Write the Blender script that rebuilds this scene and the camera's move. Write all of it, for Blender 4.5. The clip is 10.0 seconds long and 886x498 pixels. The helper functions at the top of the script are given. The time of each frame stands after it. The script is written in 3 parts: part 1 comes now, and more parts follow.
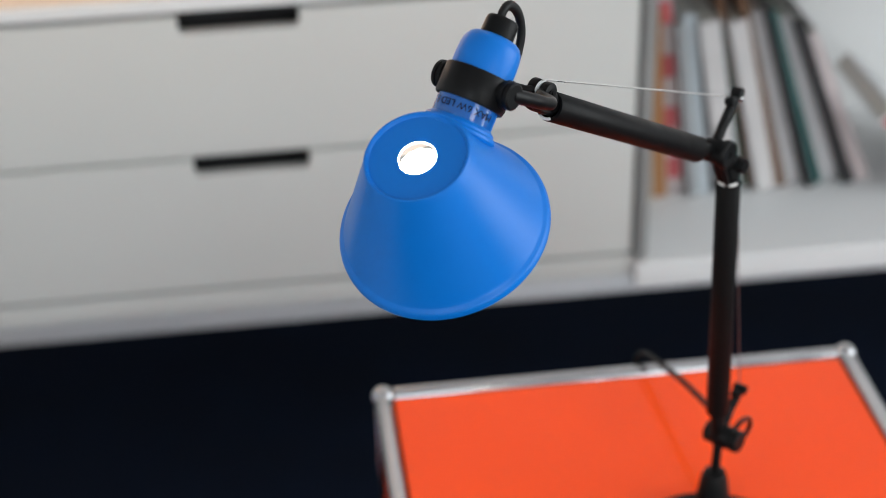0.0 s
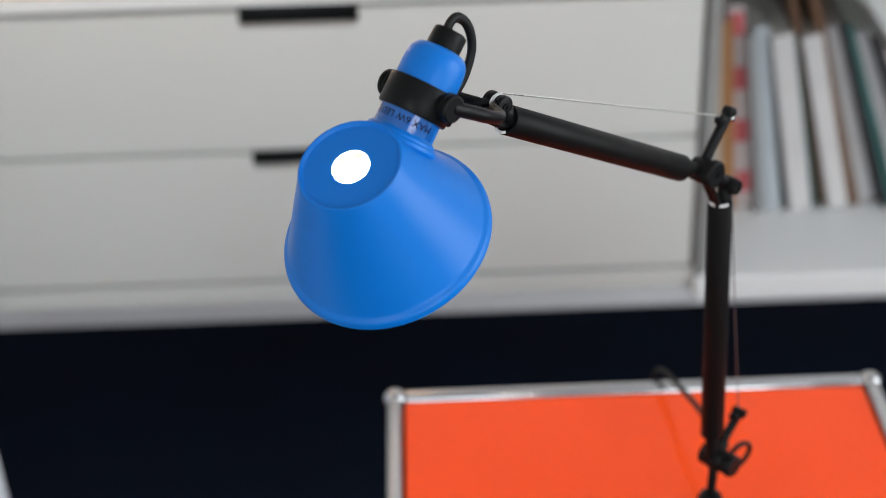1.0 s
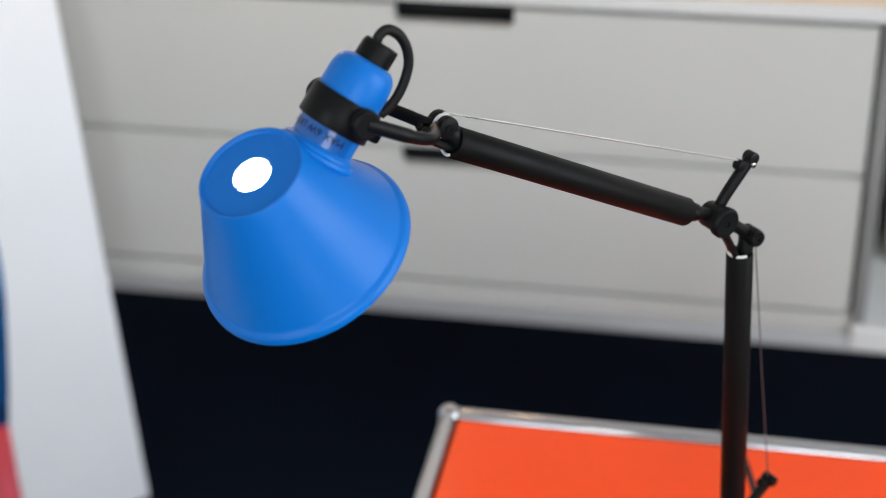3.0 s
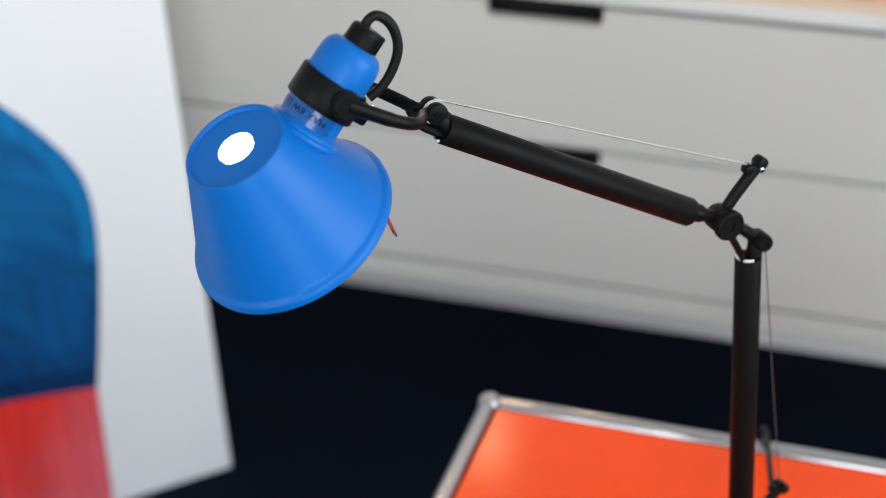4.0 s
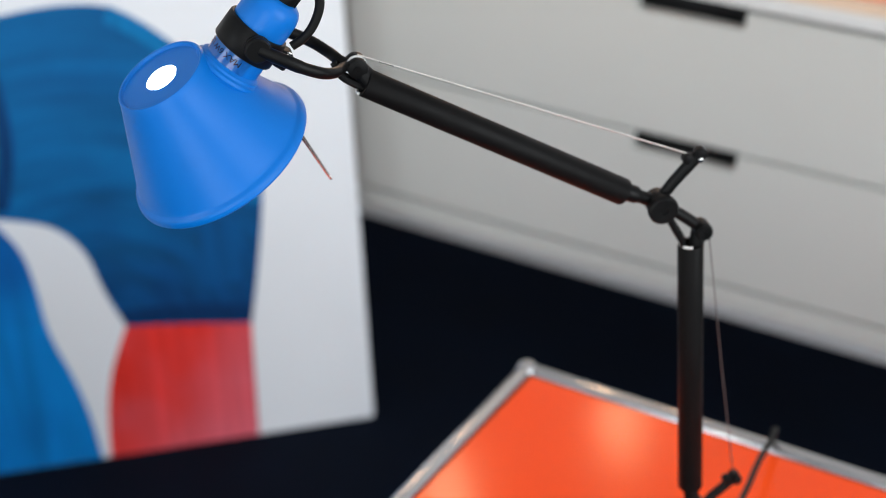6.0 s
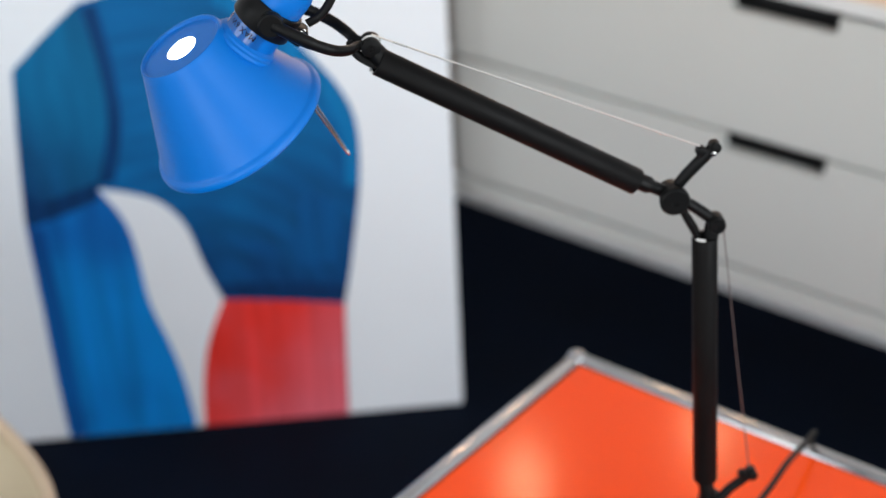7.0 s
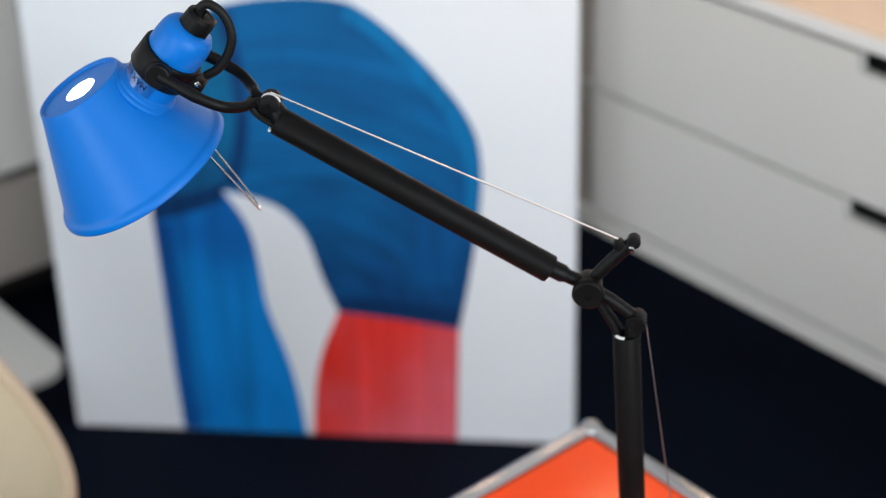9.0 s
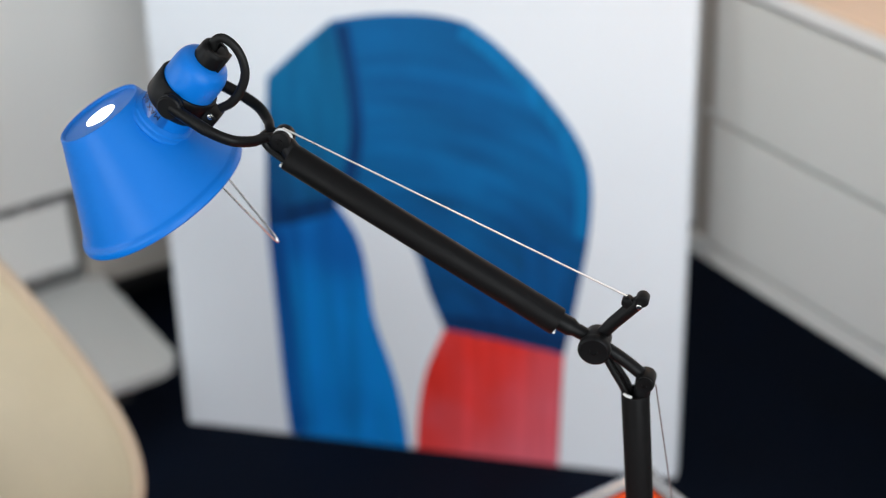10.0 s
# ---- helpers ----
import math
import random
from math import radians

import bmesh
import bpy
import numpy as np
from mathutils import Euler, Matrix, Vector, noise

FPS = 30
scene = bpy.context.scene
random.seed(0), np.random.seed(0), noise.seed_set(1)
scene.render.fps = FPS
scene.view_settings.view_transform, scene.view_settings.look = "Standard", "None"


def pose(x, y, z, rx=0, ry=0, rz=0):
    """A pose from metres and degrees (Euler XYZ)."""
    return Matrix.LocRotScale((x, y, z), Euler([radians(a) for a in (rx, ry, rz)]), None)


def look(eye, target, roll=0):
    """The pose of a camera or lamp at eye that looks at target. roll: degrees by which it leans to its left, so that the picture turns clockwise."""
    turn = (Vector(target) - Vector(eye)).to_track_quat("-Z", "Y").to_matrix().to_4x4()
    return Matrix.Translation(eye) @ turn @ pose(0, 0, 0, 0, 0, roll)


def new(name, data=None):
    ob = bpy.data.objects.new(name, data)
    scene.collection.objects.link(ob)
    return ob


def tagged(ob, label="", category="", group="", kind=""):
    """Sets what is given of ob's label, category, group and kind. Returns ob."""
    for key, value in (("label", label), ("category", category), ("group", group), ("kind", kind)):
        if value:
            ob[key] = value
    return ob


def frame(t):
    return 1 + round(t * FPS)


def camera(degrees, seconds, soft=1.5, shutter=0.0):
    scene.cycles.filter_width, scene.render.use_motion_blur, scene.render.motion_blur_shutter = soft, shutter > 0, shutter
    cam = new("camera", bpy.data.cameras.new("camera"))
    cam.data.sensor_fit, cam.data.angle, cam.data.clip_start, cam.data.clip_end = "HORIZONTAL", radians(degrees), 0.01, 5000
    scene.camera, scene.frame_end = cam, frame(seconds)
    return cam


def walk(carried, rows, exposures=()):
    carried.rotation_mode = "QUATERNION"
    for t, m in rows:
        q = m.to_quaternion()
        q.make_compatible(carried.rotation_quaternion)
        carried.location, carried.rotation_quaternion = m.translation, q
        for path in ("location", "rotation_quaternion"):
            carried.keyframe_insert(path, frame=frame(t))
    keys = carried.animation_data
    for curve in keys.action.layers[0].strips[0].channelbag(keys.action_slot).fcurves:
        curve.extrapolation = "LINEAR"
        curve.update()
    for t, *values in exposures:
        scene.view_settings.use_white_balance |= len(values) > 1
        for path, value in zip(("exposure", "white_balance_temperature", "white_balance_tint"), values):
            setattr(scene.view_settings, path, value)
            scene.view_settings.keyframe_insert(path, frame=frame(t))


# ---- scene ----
cam = camera(30.3, 10.0, soft=0.4)
cam.data.dof.use_dof = True
cam.data.dof.focus_distance = 1.09
cam.data.dof.aperture_fstop = 4.4
PATH = [
    (0, (-0.085, -1.384, 1.685), (0.102, 0.312, 0.64), -1.6),
    (0.5, (-0.027, -1.401, 1.684), (0.062, 0.301, 0.637), -1.6),
    (1, (0.045, -1.386, 1.688), (0.058, 0.32, 0.644), -1.9),
    (1.5, (0.108, -1.355, 1.682), (0.058, 0.352, 0.642), -2.0),
    (2, (0.159, -1.336, 1.674), (0.006, 0.365, 0.634), -1.9),
    (3.5, (0.346, -1.306, 1.669), (-0.116, 0.342, 0.634), -2.0),
    (4, (0.402, -1.309, 1.672), (-0.152, 0.311, 0.638), -1.9),
    (4.5, (0.482, -1.296, 1.686), (-0.165, 0.288, 0.651), -2.1),
    (5, (0.558, -1.288, 1.685), (-0.187, 0.254, 0.653), -1.8),
    (6.5, (0.774, -1.259, 1.68), (-0.234, 0.133, 0.658), -2.1),
    (7, (0.825, -1.235, 1.681), (-0.263, 0.097, 0.661), -2.2),
    (7.5, (0.863, -1.177, 1.674), (-0.281, 0.108, 0.654), -1.8),
    (8, (0.914, -1.1, 1.677), (-0.278, 0.141, 0.658), -1.9),
    (8.5, (0.958, -1.027, 1.682), (-0.311, 0.143, 0.672), -2.1),
    (9, (0.99, -0.974, 1.696), (-0.361, 0.099, 0.682), -2.3),
    (9.5, (1.018, -0.909, 1.71), (-0.4, 0.081, 0.705), -2.3),
    (10, (1.044, -0.851, 1.711), (-0.443, 0.035, 0.707), -2.7),
]
walk(cam, [(t, look(eye, target, roll)) for t, eye, target, roll in PATH], exposures=[(0.0, 0.0), (10.0, 0.0)])

# ---- world, daylight through the windows ----
world = bpy.data.worlds.new("daylight")
scene.world = world
world.use_nodes = True
wn, wl = world.node_tree.nodes, world.node_tree.links
sky = wn.new("ShaderNodeTexSky")
sky.sky_type, sky.sun_disc = "NISHITA", False
sky.sun_elevation, sky.sun_rotation = radians(35), radians(150)
wn["Background"].inputs[1].default_value = 0.12
wl.new(sky.outputs[0], wn["Background"].inputs[0])

TT = 0.656          # height of the tube centres of the orange unit
WALL_N, WALL_W, WALL_S, WALL_E, CEIL = 1.145, -2.05, -3.3, 2.9, 2.75
# window openings: wall, middle along the wall, width, sill, head
WINDOWS = [("s", -1.15, 1.5, 0.75, 2.6), ("s", 1.35, 1.5, 0.2, 2.6), ("e", -1.0, 2.2, 0.15, 2.6)]


def window_light(m, w, h, power):
    d = bpy.data.lights.new("window_daylight", "AREA")
    d.shape, d.size, d.size_y, d.energy, d.color = "RECTANGLE", w, h, power, (0.93, 0.98, 1.0)
    new("window_daylight", d).matrix_world = m


for side, mid, w, lo, hi in WINDOWS:
    zc = (lo + hi) / 2
    if side == "s":
        window_light(look((mid, WALL_S - 0.12, zc), (mid, 0, zc - 1.7)), w - 0.1, hi - lo - 0.1, 24.5 if mid < 0 else 36)
    else:
        window_light(look((WALL_E + 0.12, mid, zc), (0, mid, zc - 1.5)), w - 0.1, hi - lo - 0.1, 79)

sun = bpy.data.lights.new("sun", "SUN")
sun.energy, sun.angle, sun.color = 0.8, radians(12), (1.0, 0.96, 0.9)
new("sun", sun).matrix_world = look((0, 0, 6), (Vector((0, 0, 6)) - Vector((math.sin(radians(200)), -1.0, 1.6))).to_tuple())


# ---- materials ----
def material(name, color, rough=0.5, metal=0.0, var=0.06, scale=8.0, fine=160.0, bump=0.05, depth=0.002, spec=0.5, coat=0.0, rvar=0.08):
    """Painted, coated or woven surface: base colour varied at two scales, uneven gloss and fine relief."""
    m = bpy.data.materials.new(name)
    m.use_nodes = True
    n, l = m.node_tree.nodes, m.node_tree.links
    b = n["Principled BSDF"]
    co = n.new("ShaderNodeTexCoord")
    big, small = n.new("ShaderNodeTexNoise"), n.new("ShaderNodeTexNoise")
    big.inputs["Scale"].default_value, small.inputs["Scale"].default_value = scale, fine
    big.inputs["Detail"].default_value, small.inputs["Detail"].default_value = 4, 3
    l.new(co.outputs["Object"], big.inputs["Vector"])
    l.new(co.outputs["Object"], small.inputs["Vector"])
    mix = n.new("ShaderNodeMath")
    mix.operation = "ADD"
    l.new(big.outputs["Fac"], mix.inputs[0])
    l.new(small.outputs["Fac"], mix.inputs[1])
    ramp = n.new("ShaderNodeMapRange")
    ramp.inputs["From Min"].default_value, ramp.inputs["From Max"].default_value = 0.6, 1.4
    ramp.inputs["To Min"].default_value, ramp.inputs["To Max"].default_value = 1 - var, 1 + var
    l.new(mix.outputs[0], ramp.inputs["Value"])
    sc = n.new("ShaderNodeVectorMath")
    sc.operation = "SCALE"
    sc.inputs[0].default_value = color
    l.new(ramp.outputs[0], sc.inputs["Scale"])
    l.new(sc.outputs[0], b.inputs["Base Color"])
    rr = n.new("ShaderNodeMapRange")
    rr.inputs["From Min"].default_value, rr.inputs["From Max"].default_value = 0.3, 0.7
    rr.inputs["To Min"].default_value, rr.inputs["To Max"].default_value = max(0.02, rough - rvar), min(1, rough + rvar)
    l.new(big.outputs["Fac"], rr.inputs["Value"])
    l.new(rr.outputs[0], b.inputs["Roughness"])
    b.inputs["Metallic"].default_value = metal
    b.inputs["Specular IOR Level"].default_value = spec
    b.inputs["Coat Weight"].default_value = coat
    if bump:
        bp = n.new("ShaderNodeBump")
        bp.inputs["Strength"].default_value, bp.inputs["Distance"].default_value = bump, depth
        l.new(small.outputs["Fac"], bp.inputs["Height"])
        l.new(bp.outputs["Normal"], b.inputs["Normal"])
    return m


def glowing(name, color, strength):
    m = bpy.data.materials.new(name)
    m.use_nodes = True
    b = m.node_tree.nodes["Principled BSDF"]
    b.inputs["Base Color"].default_value = (*color, 1)
    b.inputs["Emission Color"].default_value = (*color, 1)
    b.inputs["Emission Strength"].default_value = strength
    return m


def wood(name, light, dark, scale=3.0):
    m = material(name, light, 0.42, 0, 0.05)
    n, l = m.node_tree.nodes, m.node_tree.links
    co = n.new("ShaderNodeTexCoord")
    mp = n.new("ShaderNodeMapping")
    mp.inputs["Scale"].default_value = (1.0, 14.0, 14.0)
    wv = n.new("ShaderNodeTexNoise")
    wv.inputs["Scale"].default_value, wv.inputs["Detail"].default_value = scale, 8
    l.new(co.outputs["Object"], mp.inputs[0])
    l.new(mp.outputs[0], wv.inputs["Vector"])
    mx = n.new("ShaderNodeMix")
    mx.data_type = "RGBA"
    mx.inputs["A"].default_value, mx.inputs["B"].default_value = (*light, 1), (*dark, 1)
    l.new(wv.outputs["Fac"], mx.inputs["Factor"])
    l.new(mx.outputs["Result"], n["Principled BSDF"].inputs["Base Color"])
    return m


def brushed_paint(name, c0, c1, along=(1, 0), lo=0.0, hi=1.0, streak=0.12, stretch=(60.0, 4.0), arc=None, mottle=0.5):
    """Artist's paint: one hue drawn into another over the canvas with brush streaks; local x across, z up the canvas."""
    m = bpy.data.materials.new(name)
    m.use_nodes = True
    n, l = m.node_tree.nodes, m.node_tree.links
    b = n["Principled BSDF"]
    co = n.new("ShaderNodeTexCoord")
    dot = n.new("ShaderNodeVectorMath")
    dot.operation = "DOT_PRODUCT"
    dot.inputs[1].default_value = (along[0], 0, along[1])
    l.new(co.outputs["Object"], dot.inputs[0])
    mr = n.new("ShaderNodeMapRange")
    mr.interpolation_type = "SMOOTHSTEP"
    mr.inputs["From Min"].default_value, mr.inputs["From Max"].default_value = lo, hi
    l.new(dot.outputs["Value"], mr.inputs["Value"])
    mp = n.new("ShaderNodeMapping")
    mp.inputs["Scale"].default_value = (stretch[0], 1, stretch[1])
    no = n.new("ShaderNodeTexNoise")
    no.inputs["Scale"].default_value, no.inputs["Detail"].default_value = 1.0, 5
    if arc:        # strokes that run in curves round a point of the canvas
        off, sep, com, rad, ang = (n.new("ShaderNode" + k) for k in ("VectorMath", "SeparateXYZ", "CombineXYZ", "VectorMath", "Math"))
        off.operation, rad.operation, ang.operation = "SUBTRACT", "LENGTH", "ARCTAN2"
        off.inputs[1].default_value = (arc[0], 0, arc[1])
        l.new(co.outputs["Object"], off.inputs[0])
        l.new(off.outputs[0], sep.inputs[0])
        l.new(off.outputs[0], rad.inputs[0])
        l.new(sep.outputs["X"], ang.inputs[0])
        l.new(sep.outputs["Z"], ang.inputs[1])
        l.new(rad.outputs["Value"], com.inputs["X"])
        l.new(ang.outputs[0], com.inputs["Z"])
        l.new(com.outputs[0], mp.inputs[0])
    else:
        l.new(co.outputs["Object"], mp.inputs[0])
    l.new(mp.outputs[0], no.inputs["Vector"])
    cloud = n.new("ShaderNodeTexNoise")
    cloud.inputs["Scale"].default_value = 7.0
    l.new(co.outputs["Object"], cloud.inputs["Vector"])
    ad = n.new("ShaderNodeMath")
    ad.operation = "MULTIPLY_ADD"
    l.new(cloud.outputs["Fac"], ad.inputs[0])
    ad.inputs[1].default_value = 2 * mottle
    ad.inputs[2].default_value = -mottle
    ad2 = n.new("ShaderNodeMath")
    l.new(ad.outputs[0], ad2.inputs[0])
    l.new(mr.outputs[0], ad2.inputs[1])
    ad2.use_clamp = True
    mx = n.new("ShaderNodeMix")
    mx.data_type = "RGBA"
    mx.inputs["A"].default_value, mx.inputs["B"].default_value = (*c0, 1), (*c1, 1)
    l.new(ad2.outputs[0], mx.inputs["Factor"])
    st = n.new("ShaderNodeMapRange")
    st.inputs["From Min"].default_value, st.inputs["From Max"].default_value = 0.3, 0.7
    st.inputs["To Min"].default_value, st.inputs["To Max"].default_value = 1 - streak, 1 + streak
    l.new(no.outputs["Fac"], st.inputs["Value"])
    sc = n.new("ShaderNodeVectorMath")
    sc.operation = "SCALE"
    l.new(mx.outputs["Result"], sc.inputs[0])
    l.new(st.outputs[0], sc.inputs["Scale"])
    l.new(sc.outputs[0], b.inputs["Base Color"])
    b.inputs["Roughness"].default_value = 0.6
    b.inputs["Specular IOR Level"].default_value = 0.2
    bp = n.new("ShaderNodeBump")
    bp.inputs["Strength"].default_value, bp.inputs["Distance"].default_value = 0.2, 0.002
    l.new(no.outputs["Fac"], bp.inputs["Height"])
    l.new(bp.outputs["Normal"], b.inputs["Normal"])
    return m


BLUE = material("blue_lacquer", (0.001, 0.147, 0.550), 0.38, 0, 0.02, 14, 900, 0.04, 0.0004, spec=0.24)
BLACK = material("black_anodised", (0.0048, 0.0045, 0.0047), 0.5, 0, 0.12, 30, 1200, 0.06, 0.0003, spec=0.10)
BLACK_PLASTIC = material("black_plastic", (0.0042, 0.0042, 0.0045), 0.42, 0, 0.1, 40, 1500, 0.08, 0.0003, spec=0.14)
RUBBER = material("black_rubber", (0.0055, 0.0055, 0.0055), 0.5, 0, 0.1, 60, 900, 0.08, 0.0003, spec=0.2)
STEEL = material("bright_steel", (0.72, 0.71, 0.70), 0.18, 1.0, 0.05, 40, 500, 0.03, 0.0003)
WIRE = material("steel_cable", (0.78, 0.76, 0.73), 0.35, 0.9, 0.08, 60, 3000, 0.3, 0.0002)
DARK_WIRE = material("dark_steel_cable", (0.24, 0.19, 0.19), 0.4, 0.8, 0.08, 60, 3000, 0.3, 0.0002)
CHROME = material("chrome", (0.45, 0.45, 0.46), 0.17, 1.0, 0.03, 20, 300, 0.01, 0.0003)
NYLON = material("white_nylon", (0.75, 0.75, 0.74), 0.45, 0, 0.05, 40, 500)
REFLECTOR = material("white_enamel", (0.8, 0.8, 0.78), 0.4, 0, 0.03)
ORANGE = material("orange_powder_coat", (0.99, 0.080, 0.007), 0.17, 0, 0.03, 5, 700, 0.02, 0.0003, spec=0.22, rvar=0.02)
WHITE = material("white_lacquer", (0.572, 0.580, 0.560), 0.42, 0, 0.025, 2.5, 400, 0.03, 0.0006)
WHITE_EDGE = material("white_laminate", (0.70, 0.71, 0.71), 0.45, 0, 0.03, 3, 300, 0.03, 0.0006)
BRIGHT = material("bright_white_laminate", (0.80, 0.80, 0.78), 0.4, 0, 0.025, 2.5, 400, 0.03, 0.0006)
SHELF_SIDE = material("grey_steel_sheet", (0.27, 0.275, 0.27), 0.4, 0.2, 0.08, 6, 300, 0.03, 0.0005)
# sideboard's end laminate; on the low cabinet it paints a shaded front
TAUPE = material("warm_grey_laminate_and_shade", (0.40, 0.37, 0.33), 0.45, 0, 0.04, 3, 300, 0.03, 0.0006)
# near-black that puts the shade of slots and undersides into the colour
RECESS_SHADE = material("recess_shade", (0.015, 0.015, 0.016), 0.8, 0, 0.1)
WALLPAINT = material("white_wall_paint", (0.83, 0.84, 0.86), 0.75, 0, 0.03, 1.5, 140, 0.15, 0.001)
CEILPAINT = material("white_ceiling_paint", (0.87, 0.87, 0.87), 0.85, 0, 0.02, 1.5, 140, 0.15, 0.001)
CARPET = material("navy_carpet", (0.0040, 0.0078, 0.0178), 0.95, 0, 0.45, 6, 420, 0.9, 0.006, spec=0.08)
TOPWOOD = wood("pale_beech", (0.74, 0.58, 0.45), (0.67, 0.51, 0.38))
CANVAS = material("white_canvas", (0.81, 0.855, 0.91), 0.7, 0, 0.03, 4, 700, 0.25, 0.0008)
CREAM = material("cream_fibreglass", (0.62, 0.54, 0.40), 0.4, 0, 0.06, 12, 260, 0.1, 0.0008)
# cream turned tan: shading of the shell's margin put into the colour
CREAM_RIM = material("tan_rim_shade", (0.55, 0.43, 0.31), 0.5, 0, 0.06, 12, 260, 0.1, 0.0008)
INK = material("black_ink", (0.004, 0.004, 0.005), 0.6, 0, 0.05, spec=0.1)
LABEL = material("clear_blue_sticker", (0.02, 0.20, 0.66), 0.06, 0, 0.05, 90, 700, 0.04, 0.0003, spec=0.8, coat=1.0, rvar=0.02)
ALUMINIUM = material("brushed_aluminium", (0.55, 0.55, 0.55), 0.25, 1.0, 0.05, 30, 400, 0.05, 0.0003)
BULB = glowing("led_bulb_glow", (1.0, 0.93, 0.82), 34.0)
WARM = glowing("warm_globe_glow", (1.0, 0.62, 0.36), 36.0)
GLASS = bpy.data.materials.new("window_glass")
GLASS.use_nodes = True
GLASS.node_tree.nodes["Principled BSDF"].inputs["Transmission Weight"].default_value = 1.0
GLASS.node_tree.nodes["Principled BSDF"].inputs["Roughness"].default_value = 0.0


# ---- building helpers ----
ORIGIN = {}


def thing(name, at, label, category, group=""):
    ob = new(name)
    ob.empty_display_size = 0.05
    ob.location = at
    ORIGIN[ob.name] = Vector(at)
    return tagged(ob, label, category, group)


def part(name, bm, mat, parent=None, label="", smooth=True, mats=()):
    """One mesh object; bm holds world places and is moved into its thing's frame."""
    me = bpy.data.meshes.new(name)
    o = ORIGIN[parent.name] if parent else Vector()
    bmesh.ops.translate(bm, verts=bm.verts, vec=-o)
    bmesh.ops.recalc_face_normals(bm, faces=bm.faces)
    if smooth:
        for e in bm.edges:
            e.smooth = len(e.link_faces) == 2 and e.calc_face_angle(0) < radians(35)
            if e.smooth and len(bm.faces) < 90:      # keep broad flat faces flat beside their narrow rounded edges
                a, b = sorted(f.calc_area() for f in e.link_faces)
                e.smooth = b < 6 * a
        for f in bm.faces:
            f.smooth = True
    bm.to_mesh(me)
    bm.free()
    for m in (mat, *mats):
        me.materials.append(m)
    ob = new(name, me)
    if parent:
        ob.parent = parent
        ORIGIN[ob.name] = o
    if label:
        ob["label"] = label
    return ob


def structure(name, bm, mat, label, category):
    return tagged(part(name, bm, mat, smooth=False), label, category, kind="structure")


def box(x0, x1, y0, y1, z0, z1, bevel=0.0, seg=2, m=None):
    bm = bmesh.new()
    bmesh.ops.create_cube(bm, size=1.0)
    for v in bm.verts:
        v.co = Vector((x0 + (v.co.x + .5) * (x1 - x0), y0 + (v.co.y + .5) * (y1 - y0), z0 + (v.co.z + .5) * (z1 - z0)))
    if bevel:
        bmesh.ops.bevel(bm, geom=bm.edges[:], offset=bevel, segments=seg, profile=0.5, affect="EDGES")
    if m:
        bm.transform(m)
    return bm


def join(*bms):
    out = bmesh.new()
    for b in bms:
        me = bpy.data.meshes.new("joined")
        b.to_mesh(me)
        b.free()
        out.from_mesh(me)
        bpy.data.meshes.remove(me)
    return out


def frame_of(axis):
    a = Vector(axis).normalized()
    s = a.orthogonal().normalized()
    return a, s, a.cross(s)


def lathe(base, axis, profile, seg=48, closed=False):
    """Turned form: profile of (distance along the axis, radius)."""
    a, s, t = frame_of(axis)
    bm, rings = bmesh.new(), []
    for d, r in profile:
        c = Vector(base) + a * d
        if r < 1e-6:
            rings.append([bm.verts.new(c)])
        else:
            rings.append([bm.verts.new(c + r * (math.cos(k * math.tau / seg) * s + math.sin(k * math.tau / seg) * t)) for k in range(seg)])
    pairs = list(zip(rings, rings[1:])) + ([(rings[-1], rings[0])] if closed else [])
    for p, q in pairs:
        for k in range(seg):
            j = (k + 1) % seg
            if len(p) == 1 and len(q) == 1:
                continue
            if len(p) == 1:
                bm.faces.new((p[0], q[k], q[j]))
            elif len(q) == 1:
                bm.faces.new((p[k], q[0], p[j]))
            else:
                bm.faces.new((p[k], q[k], q[j], p[j]))
    return bm


def rod(p, q, r, seg=20, round_end=0.0):
    p, q = Vector(p), Vector(q)
    L = (q - p).length
    e = min(round_end or r * 0.15, L * .3)
    return lathe(p, q - p, [(0, 0), (0, r - e), (e * .3, r - e * .3), (e, r), (L - e, r), (L - e * .3, r - e * .3), (L, r - e), (L, 0)], seg)


def smooth_path(pts, n=8):
    """Catmull-Rom through the points."""
    pts = [Vector(p) for p in pts]
    ext = [2 * pts[0] - pts[1]] + pts + [2 * pts[-1] - pts[-2]]
    out = []
    for i in range(1, len(ext) - 2):
        p0, p1, p2, p3 = ext[i - 1:i + 3]
        for k in range(n):
            t = k / n
            out.append(0.5 * (2 * p1 + (p2 - p0) * t + (2 * p0 - 5 * p1 + 4 * p2 - p3) * t * t + (3 * p1 - p0 - 3 * p2 + p3) * t ** 3))
    return out + [pts[-1]]


def sweep(path, r, seg=10, flat=1.0, side=None):
    """Tube along a path; r a number or one radius for each point; flat squeezes it across side."""
    path = [Vector(p) for p in path]
    rs = r if isinstance(r, (list, tuple)) else [r] * len(path)
    bm, rings = bmesh.new(), []
    up = Vector(side) if side else None
    for i, p in enumerate(path):
        d = (path[min(i + 1, len(path) - 1)] - path[max(i - 1, 0)]).normalized()
        if up is None:
            up = d.orthogonal()
        up = (up - d * up.dot(d)).normalized()
        v = d.cross(up)
        rings.append([bm.verts.new(p + rs[i] * (flat * math.cos(k * math.tau / seg) * up + math.sin(k * math.tau / seg) * v)) for k in range(seg)])
    for a, b in zip(rings, rings[1:]):
        for k in range(seg):
            bm.faces.new((a[k], b[k], b[(k + 1) % seg], a[(k + 1) % seg]))
    bm.faces.new(rings[0][::-1])
    bm.faces.new(rings[-1])
    return bm


